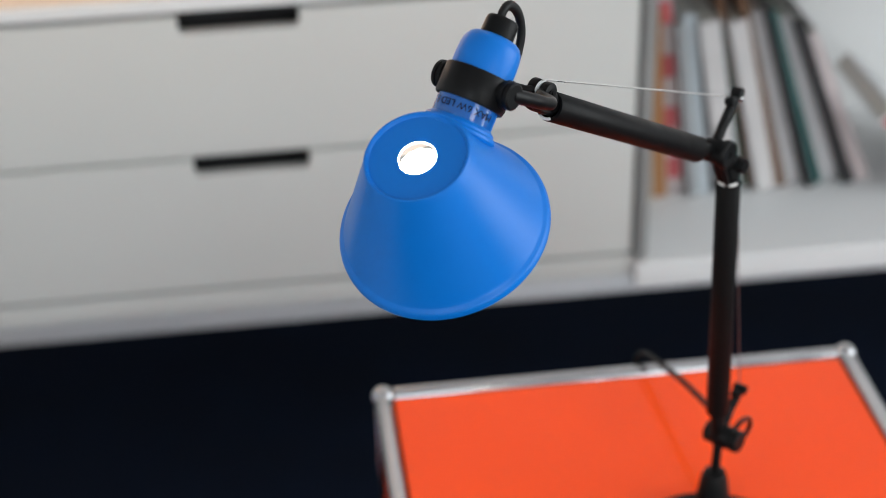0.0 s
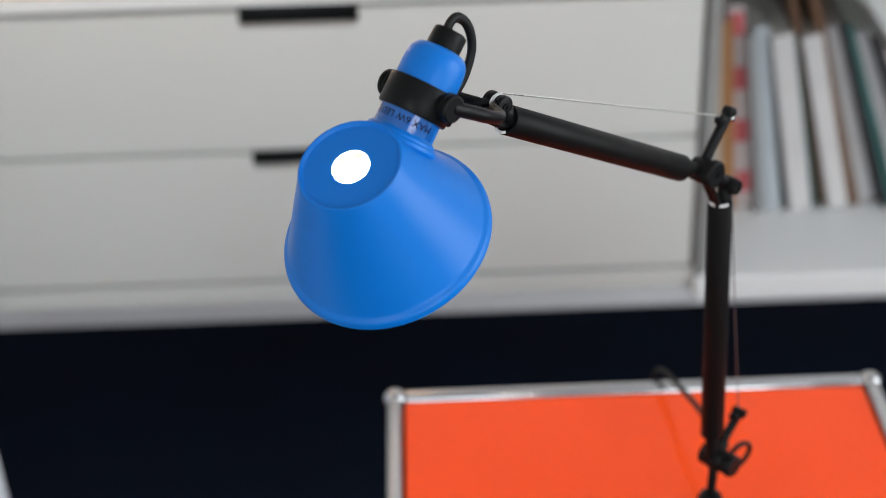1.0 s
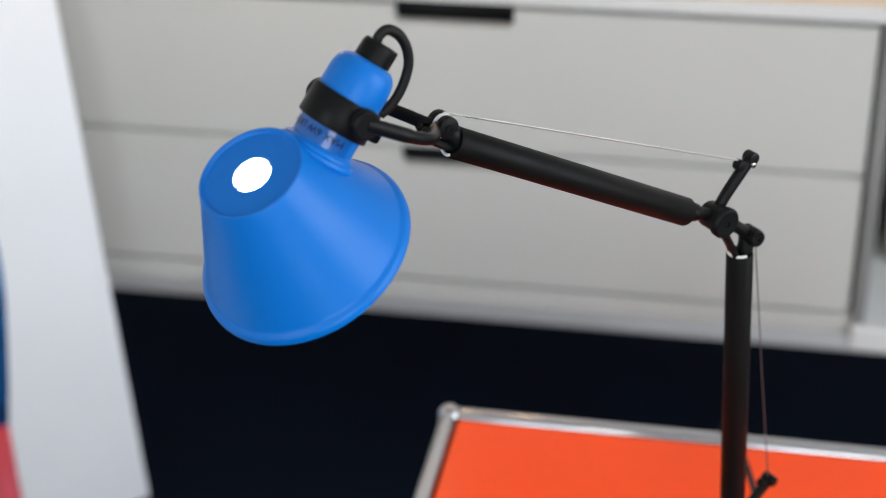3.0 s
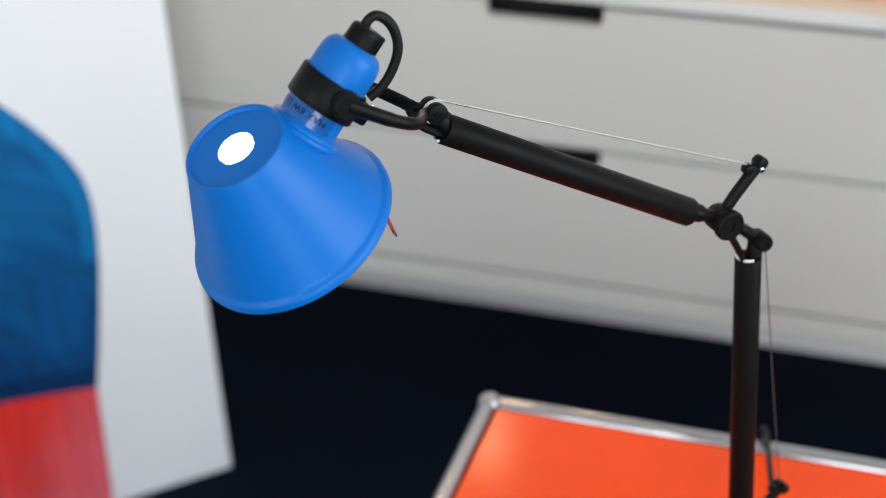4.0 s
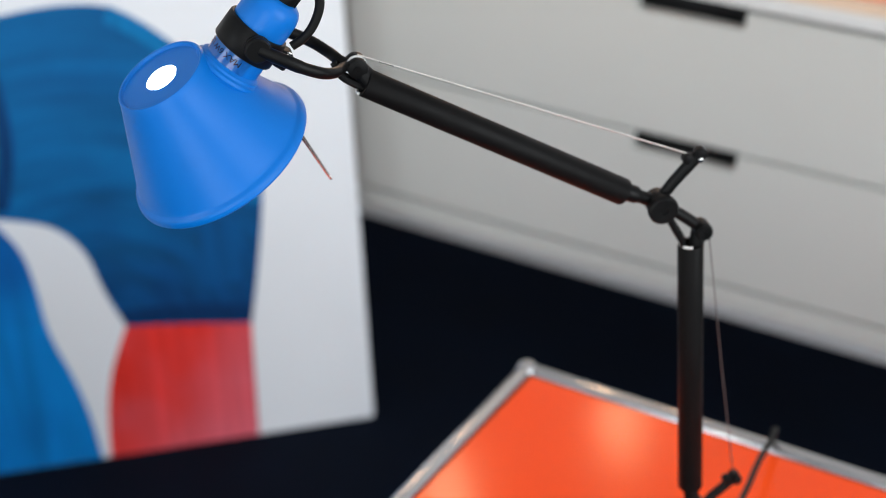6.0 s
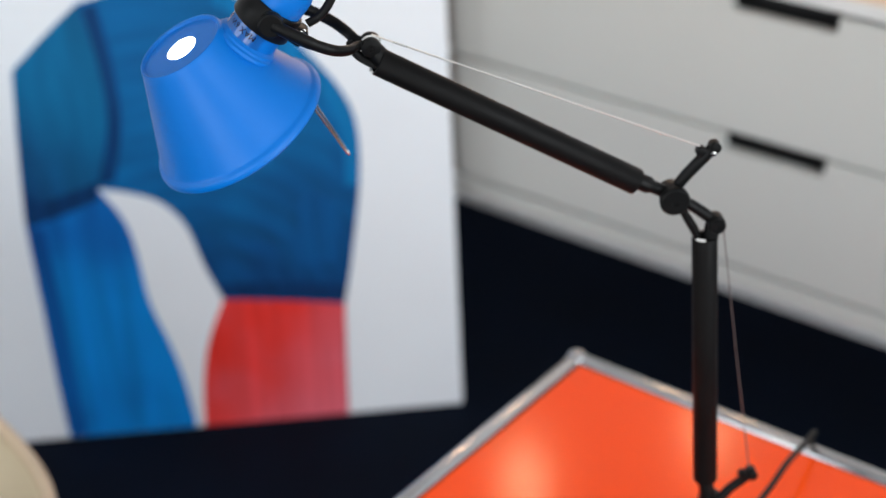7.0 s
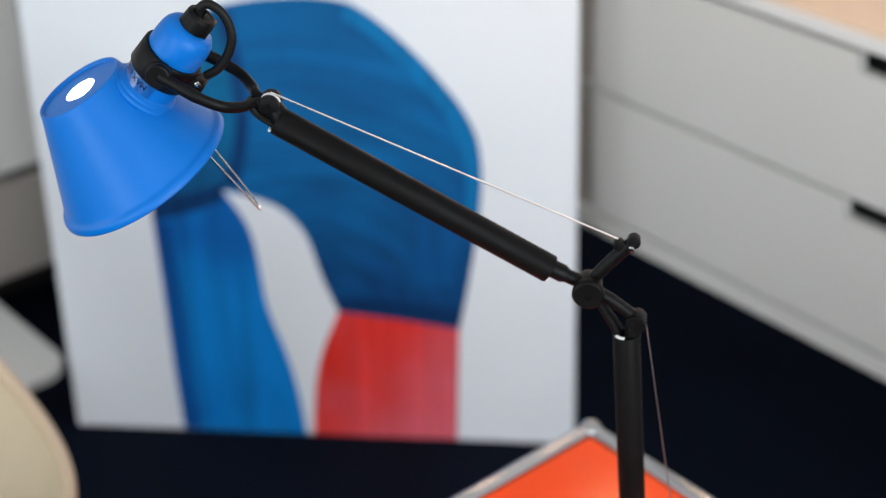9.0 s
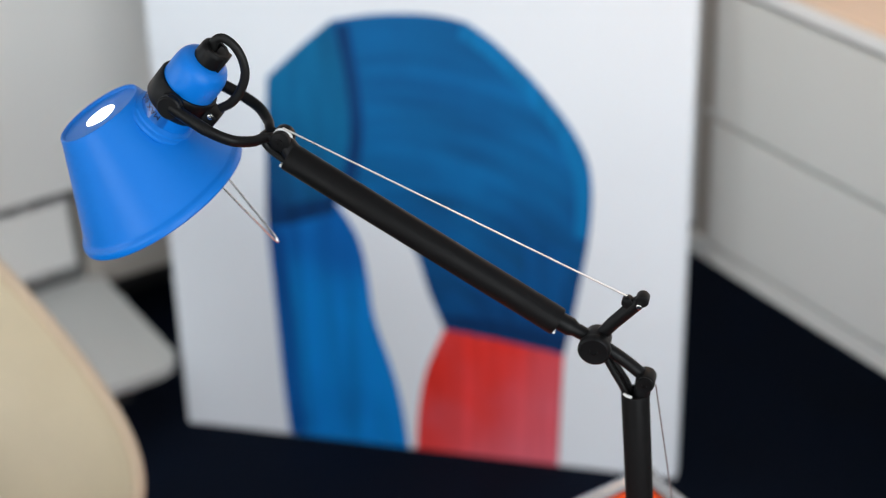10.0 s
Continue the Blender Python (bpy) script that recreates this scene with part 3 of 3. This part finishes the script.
part("head_cable", sweep(smooth_path([P(-.2650, 1.2670, HW), P(-.2620, 1.2740, HW), P(-.2560, 1.2765, HW), P(-.2485, 1.2715, HW), P(-.2435, 1.2620, HW), P(-.2425, 1.2500, HW), P(-.2475, 1.2370, HW), P(-.2550, 1.2278, HW), P(-.2640, 1.2225, HW)], 6), .0034, 12, .75, tuple(W)), RUBBER, lamp, "flat black rubber head cable")

# cone-shaped shade
SA = (math.cos(radians(-6.8)) * (math.cos(radians(-62.8)) * U + math.sin(radians(-62.8)) * Vector((0, 0, 1))) + math.sin(radians(-6.8)) * W).normalized()
SC = P(-.3558, 1.2135, -.0018)
HOLE = .0120
outer = [(.0011, HOLE), (.0011, .0305), (.0004, .0313), (-.0010, .0318), (-.0014, .0325), (-.0012, .0332), (-.0002, .0338), (.004, .0352), (.040, .0514), (.0690, .0645), (.0712, .0655), (.0724, .0663), (.0732, .0678), (.0746, .0690), (.0768, .0698), (.0790, .0698), (.0802, .0688)]
inner = [(.0796, .0676), (.0760, .0664), (.0690, .0630), (.0400, .0500), (.0052, .0342), (.0028, .0318), (.0026, HOLE)]
shade = part("shade", lathe(SC, SA, outer, 96), BLUE, lamp, "bright blue spun metal cone shade")
part("shade_lining", lathe(SC, SA, [(.0802, .0688)] + inner + [(.0011, HOLE)], 96), REFLECTOR, shade, "white inner face of the shade")
part("bulb", ball(SC + SA * .0205, .0165, 40), BULB, lamp, "glowing white bulb")
hp = [P(-.2760, 1.1810, .0045), P(-.2648, 1.1578, -.0030), P(-.2440, 1.1110, -.0245), P(-.2405, 1.1038, -.0285), P(-.2408, 1.1040, -.0302), P(-.2445, 1.1120, -.0290), P(-.2645, 1.1570, -.0155), P(-.2760, 1.1820, -.0090)]
part("grip_wire", sweep(smooth_path(hp, 5), .0008, 8), STEEL, lamp, "bent steel grip wire")

# sticker with its writing round the neck
ND, NW = NA.cross(W).normalized(), W.copy()
if ND.dot(U) > 0:
    ND = -ND


def on_neck(angle, d, r):
    return NB + NA * d + r * (math.cos(angle) * NW + math.sin(angle) * ND)


bm = bmesh.new()
rows = [[bm.verts.new(on_neck(radians(-14 + 3.5 * k), d, .02015)) for k in range(49)] for d in (.0020, .0136)]
for k in range(48):
    bm.faces.new((rows[0][k], rows[0][k + 1], rows[1][k + 1], rows[1][k]))
bmesh.ops.solidify(bm, geom=bm.faces[:], thickness=.0002)
part("sticker", bm, LABEL, neck, "glossy clear sticker")
fc = bpy.data.curves.new("writing", "FONT")
fc.body, fc.size = "MAX 6W LED E", .0063
tmp = new("writing", fc)
tm = bpy.data.meshes.new_from_object(tmp.evaluated_get(bpy.context.evaluated_depsgraph_get()))
bpy.data.objects.remove(tmp)
bm = bmesh.new()
bm.from_mesh(tm)
bmesh.ops.subdivide_edges(bm, edges=[e for e in bm.edges if e.calc_length() > .0012], cuts=2)
for v in bm.verts:
    v.co = on_neck(radians(2) + v.co.x / .0202, .0112 - v.co.y, .02055)
part("writing", bm, INK, neck, "black printed writing", smooth=False)

# mains cable from the lower joint over the back of the unit
mains = thing("power_cable", P(.056, .745, -.012), "thin black mains cable running off the back of the unit", "cable")
part("cable", sweep(smooth_path([P(.0555, .744, -.006), P(.064, .740, -.012), (.312, -.186, .727), (.308, -.146, .716), (.297, -.085, .705), (.287, -.024, .687), (.280, .008, .676), (.274, .018, .655), (.274, .020, .58), (.30, .03, .3), (.36, .08, .02), (.5, .25, .006), (.8, .5, .006)], 8), .0030, 10), RUBBER, mains)
part("cable_loop", sweep(smooth_path([P(.058, .742, .006), P(.078, .752, .010), P(.093, .744, .010), P(.096, .730, .008), P(.082, .722, .006), P(.062, .731, .006)], 6), .0024, 10), RUBBER, mains)

# ---- painting leaning against the furniture ----
PL, PR_ = Vector((-1.237, -.037, 0)), Vector((-.614, .566, 0))
PW = (PR_ - PL).length
AX = (PR_ - PL).normalized()
BACK = Vector((AX.y, -AX.x, 0)) * -1
LEAN = radians(4.5)
UPV = Vector((0, 0, 1)) * math.cos(LEAN) + BACK * math.sin(LEAN)
OUT = AX.cross(UPV).normalized()
if OUT.dot(BACK) > 0:
    OUT = -OUT
PH = 1.25
paint = new("painting")
paint.matrix_world = Matrix.Translation(PL) @ Matrix((AX, -OUT, UPV)).transposed().to_4x4()
tagged(paint, "large white canvas with blue and red painted blocks, leaning", "painting")
ORIGIN[paint.name] = Vector()
cv = box(0, PW, 0, .034, 0, PH, .004, 2)
part("canvas", cv, CANVAS, paint, "white stretched canvas")
SHAPES = {
    "deep_blue": [(0.308, 0.763), (0.369, 0.777), (0.449, 0.783), (0.519, 0.776), (0.571, 0.739), (0.632, 0.68), (0.685, 0.613), (0.712, 0.561), (0.719, 0.505), (0.714, 0.427), (0.699, 0.336), (0.689, 0.278), (0.676, 0.217), (0.577, 0.232), (0.477, 0.243), (0.45, 0.31), (0.433, 0.386), (0.392, 0.433), (0.336, 0.451), (0.296, 0.459), (0.334, 0.57), (0.326, 0.683)],
    "teal": [(0.308, 0.763), (0.252, 0.716), (0.197, 0.664), (0.187, 0.55), (0.178, 0.407), (0.238, 0.429), (0.298, 0.458), (0.334, 0.57), (0.326, 0.683)],
    "azure": [(0.178, 0.407), (0.238, 0.429), (0.298, 0.458), (0.338, 0.397), (0.349, 0.321), (0.354, 0.248), (0.382, 0.164), (0.399, 0.089), (0.408, -0.001), (0.304, -0.003), (0.193, 0.004), (0.187, 0.108), (0.184, 0.241)],
    "red": [(0.477, 0.243), (0.577, 0.232), (0.676, 0.217), (0.672, 0.112), (0.668, -0.011), (0.546, -0.011), (0.421, -0.005), (0.427, 0.081), (0.441, 0.16)],
}


def painted(name, pts, mat, label, level):
    """A painted block: closed soft outline, a thin coat of paint on the canvas."""
    out = []
    for i in range(len(pts)):
        p, q, n = Vector(pts[i]), Vector(pts[(i + 1) % len(pts)]), 4
        for k in range(n):
            t = k / n
            out.append(p.lerp(q, t))
    sharp = [i % 4 == 0 and (out[i] - out[i - 1]).angle(out[(i + 1) % len(out)] - out[i]) > radians(38) for i in range(len(out))]
    for _ in range(3):
        out = [out[i] if sharp[i] else (out[i - 1] + out[i] * 2 + out[(i + 1) % len(out)]) / 4 for i in range(len(out))]
    part(name, slab([(min(max(v.x, .003), PW - .003), max(v.y, .003)) for v in out], lambda a, b, c: Vector((a, -c, b)), level), mat, paint, label, smooth=False)


NAVY = brushed_paint("deep_blue_paint", (0.0, 0.052, 0.185), (0.0, 0.118, 0.335), (-0.25, 0.97), .10, .46, .26, (38.0, 1.6), (0.43, 0.20), .8)
TEALP = brushed_paint("teal_blue_paint", (0.0, 0.130, 0.305), (0.002, 0.055, 0.18), (-0.5, -0.86), -.68, -.46, .2, (30.0, 5.0), None, .6)
AZURE = brushed_paint("bright_blue_paint", (0.0, 0.205, 0.61), (0.0, 0.115, 0.42), (0.15, 0.99), .28, .46, .2, (34.0, 3.0), None, .8)
REDP = brushed_paint("red_paint", (0.80, 0.035, 0.025), (0.74, 0.14, 0.19), (0.75, -0.66), .26, .50, .16, (44.0, 3.0), None, .6)
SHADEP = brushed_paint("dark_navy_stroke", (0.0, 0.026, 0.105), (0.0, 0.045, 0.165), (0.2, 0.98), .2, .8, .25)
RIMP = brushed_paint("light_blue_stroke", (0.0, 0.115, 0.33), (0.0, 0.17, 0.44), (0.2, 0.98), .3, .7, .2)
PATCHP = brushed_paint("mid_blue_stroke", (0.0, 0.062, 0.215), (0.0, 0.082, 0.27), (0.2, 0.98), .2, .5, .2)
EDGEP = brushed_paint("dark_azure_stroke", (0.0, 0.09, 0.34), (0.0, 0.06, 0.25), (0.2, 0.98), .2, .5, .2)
PAINTS = {"deep_blue": (NAVY, "deep blue painted block", .0012), "teal": (TEALP, "teal blue painted block", .0016), "azure": (AZURE, "bright blue painted block", .0014), "red": (REDP, "red painted block fading to pink", .0018)}
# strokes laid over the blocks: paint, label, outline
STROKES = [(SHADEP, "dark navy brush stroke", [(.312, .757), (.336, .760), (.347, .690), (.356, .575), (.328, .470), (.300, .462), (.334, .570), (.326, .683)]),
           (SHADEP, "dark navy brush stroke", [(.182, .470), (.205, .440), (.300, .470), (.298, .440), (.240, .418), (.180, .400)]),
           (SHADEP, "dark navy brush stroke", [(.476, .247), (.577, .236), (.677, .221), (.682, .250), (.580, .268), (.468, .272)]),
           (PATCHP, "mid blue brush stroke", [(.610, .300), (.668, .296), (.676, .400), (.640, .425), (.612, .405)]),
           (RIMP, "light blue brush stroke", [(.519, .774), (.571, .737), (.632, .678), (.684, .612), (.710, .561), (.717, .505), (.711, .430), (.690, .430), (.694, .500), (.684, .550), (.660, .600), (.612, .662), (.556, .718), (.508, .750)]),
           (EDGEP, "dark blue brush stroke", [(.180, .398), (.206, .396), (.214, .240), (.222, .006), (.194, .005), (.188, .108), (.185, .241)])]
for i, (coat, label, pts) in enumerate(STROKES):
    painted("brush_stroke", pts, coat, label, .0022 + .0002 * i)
for key, pts in SHAPES.items():
    painted("painted_block", pts, *PAINTS[key])

# ---- two warm globes hung over the sideboard, mirrored in the orange panel and its tubes ----
for gx, gy, gz in ((-.25, .78, 1.34), (-.38, .42, 1.28)):
    pend = thing("pendant_lamp", (gx, gy, CEIL), "small warm glowing globe pendant on a black cord", "lamp", "globe pendants")
    part("ceiling_cup", lathe((gx, gy, CEIL), (0, 0, -1), [(0, 0), (0, .045), (.02, .045), (.03, .03), (.03, 0)], 32), BLACK_PLASTIC, pend)
    part("cord", rod((gx, gy, CEIL - .028), (gx, gy, gz + .075), .0025, 10), RUBBER, pend)
    part("socket", lathe((gx, gy, gz + .03), (0, 0, 1), [(0, .016), (.004, .018), (.04, .018), (.05, .006), (.05, 0)], 24), BLACK_PLASTIC, pend)
    part("globe", ball((gx, gy, gz), .036), WARM, pend, "warm white glowing globe")

# ---- low white cabinet along the west wall ----
LX = -1.60
low = thing("low_cabinet", ((LX + WALL_W) / 2, -.3, 0), "white lacquered cabinet along the wall with a low shelf board", "cabinet")
part("carcass", box(WALL_W, LX - .030, -1.3, .42, .108, .75, .003), SHELF_SIDE, low)
for y0, y1 in ((-1.295, .145), (.163, .415)):
    part("drawer_front", box(LX - .020, LX, y0, y1, .322, .72, .002), BRIGHT, low)
# northern front takes TAUPE: the painting's shade put into its colour
for y0, y1, z0, coat in ((-1.295, -.077, .170, BRIGHT), (-.060, .415, .108, TAUPE)):
    part("drawer_front", box(LX - .020, LX, y0, y1, z0, .300, .002), coat, low)
part("grip_rail", box(LX - .030, LX - .006, -1.295, .415, .302, .310, .002), ALUMINIUM, low, "brushed aluminium grip rail between the drawers")
part("grip_rail", box(LX - .030, LX - .010, -1.295, -.070, .152, .164, .002), ALUMINIUM, low, "brushed aluminium rail under the drawers")
part("worktop", box(WALL_W, LX + .004, -1.3, .42, .755, .775, .003), TOPWOOD, low, "pale beech worktop")
# added support, near-black like the shaded floor under the cabinet
part("plinth", box(WALL_W, LX - .12, -1.28, .40, 0, .108), RECESS_SHADE, low)
corner = [(-1.282 + .05 * math.cos(radians(a)), -.080 + .05 * math.sin(radians(a))) for a in range(0, 91, 9)]
bm = slab([(LX - .018, -1.1), (-1.232, -1.1)] + corner + [(LX - .018, -.030)], lambda a, b, c: Vector((a, b, .112 + c)), .018)
bmesh.ops.bevel(bm, geom=[e for e in bm.edges if abs(e.verts[0].co.z - e.verts[1].co.z) < 1e-5], offset=.006, segments=3, affect="EDGES")
part("base_shelf", bm, WHITE, low, "low white shelf board with rounded corners")
part("edge_trim", box(-1.40, -1.240, -1.095, -.085, .102, .1115, .004, 3), ALUMINIUM, low, "polished aluminium edge strip")
# unseen support, its colour carries the shade below the board
part("shelf_plinth", box(LX - .018, -1.36, -1.05, -.09, 0, .102), RECESS_SHADE, low)

# ---- cream shell chair ----
CC = Vector((-.574, -.575, 0))
BACK_AT = 3.407                 # the way the backrest stands, from the seat's middle
chair = thing("shell_chair", CC, "cream moulded fibreglass shell chair with chromed legs", "chair")


def shell_point(a, s, off=0.0):
    """Bucket: s from 0 at the seat's middle to 1 at the rim, which rises and leans out into the backrest."""
    up = ((1 + math.cos(a - BACK_AT)) / 2) ** 2.5
    g = math.sin(s * math.pi / 2) ** .75
    p = Matrix.Rotation(1.204, 3, "Z") @ Vector(((.222 - off) * g * math.cos(a - 1.204), (.229 - off) * g * math.sin(a - 1.204), 0))
    lean = .195 * up * g * g
    z = .394 + off + (.106 + .45 * up) * (1 - math.cos(s * math.pi / 2)) ** 1.1
    return CC + p + Vector((lean * math.cos(BACK_AT), lean * math.sin(BACK_AT), z))


bm = bmesh.new()
NA_, NS = 80, 18
grid = []
for off in (0.0, 0.006):
    c = bm.verts.new(shell_point(0, 0, off))
    grid.append([[c] * NA_] + [[bm.verts.new(shell_point(k * math.tau / NA_, s / NS, off)) for k in range(NA_)] for s in range(1, NS + 1)])
for g in grid:
    for s in range(NS):
        for k in range(NA_):
            j = (k + 1) % NA_
            bm.faces.new((g[s][k], g[s + 1][k], g[s + 1][j]) if s == 0 else (g[s][k], g[s + 1][k], g[s + 1][j], g[s][j]))
for k in range(NA_):
    j = (k + 1) % NA_
    bm.faces.new((grid[0][NS][k], grid[1][NS][k], grid[1][NS][j], grid[0][NS][j]))
part("shell", bm, CREAM, chair, "cream fibreglass seat shell")
rim = [shell_point(k * math.tau / 128, 1.0, .003) for k in range(129)]
# the rim's tan is painted shading along the shell's edge
part("rim", sweep(rim, .0085, 12), CREAM_RIM, chair, "rounded rim, coloured tan for its shading")
for k in range(4):
    a = radians(90 * k + 58)
    d = Vector((math.cos(a), math.sin(a), 0))
    part("leg", sweep(smooth_path([CC + d * .04 + Vector((0, 0, .386)), CC + d * .15 + Vector((0, 0, .378)), CC + d * .205 + Vector((0, 0, .31)), CC + d * .255 + Vector((0, 0, .004))], 6), .007, 12), CHROME, chair)
    part("foot_glide", lathe(CC + d * .255, (0, 0, 1), [(0, 0), (0, .013), (.006, .013), (.012, .009), (.012, 0)], 18), BLACK_PLASTIC, chair)
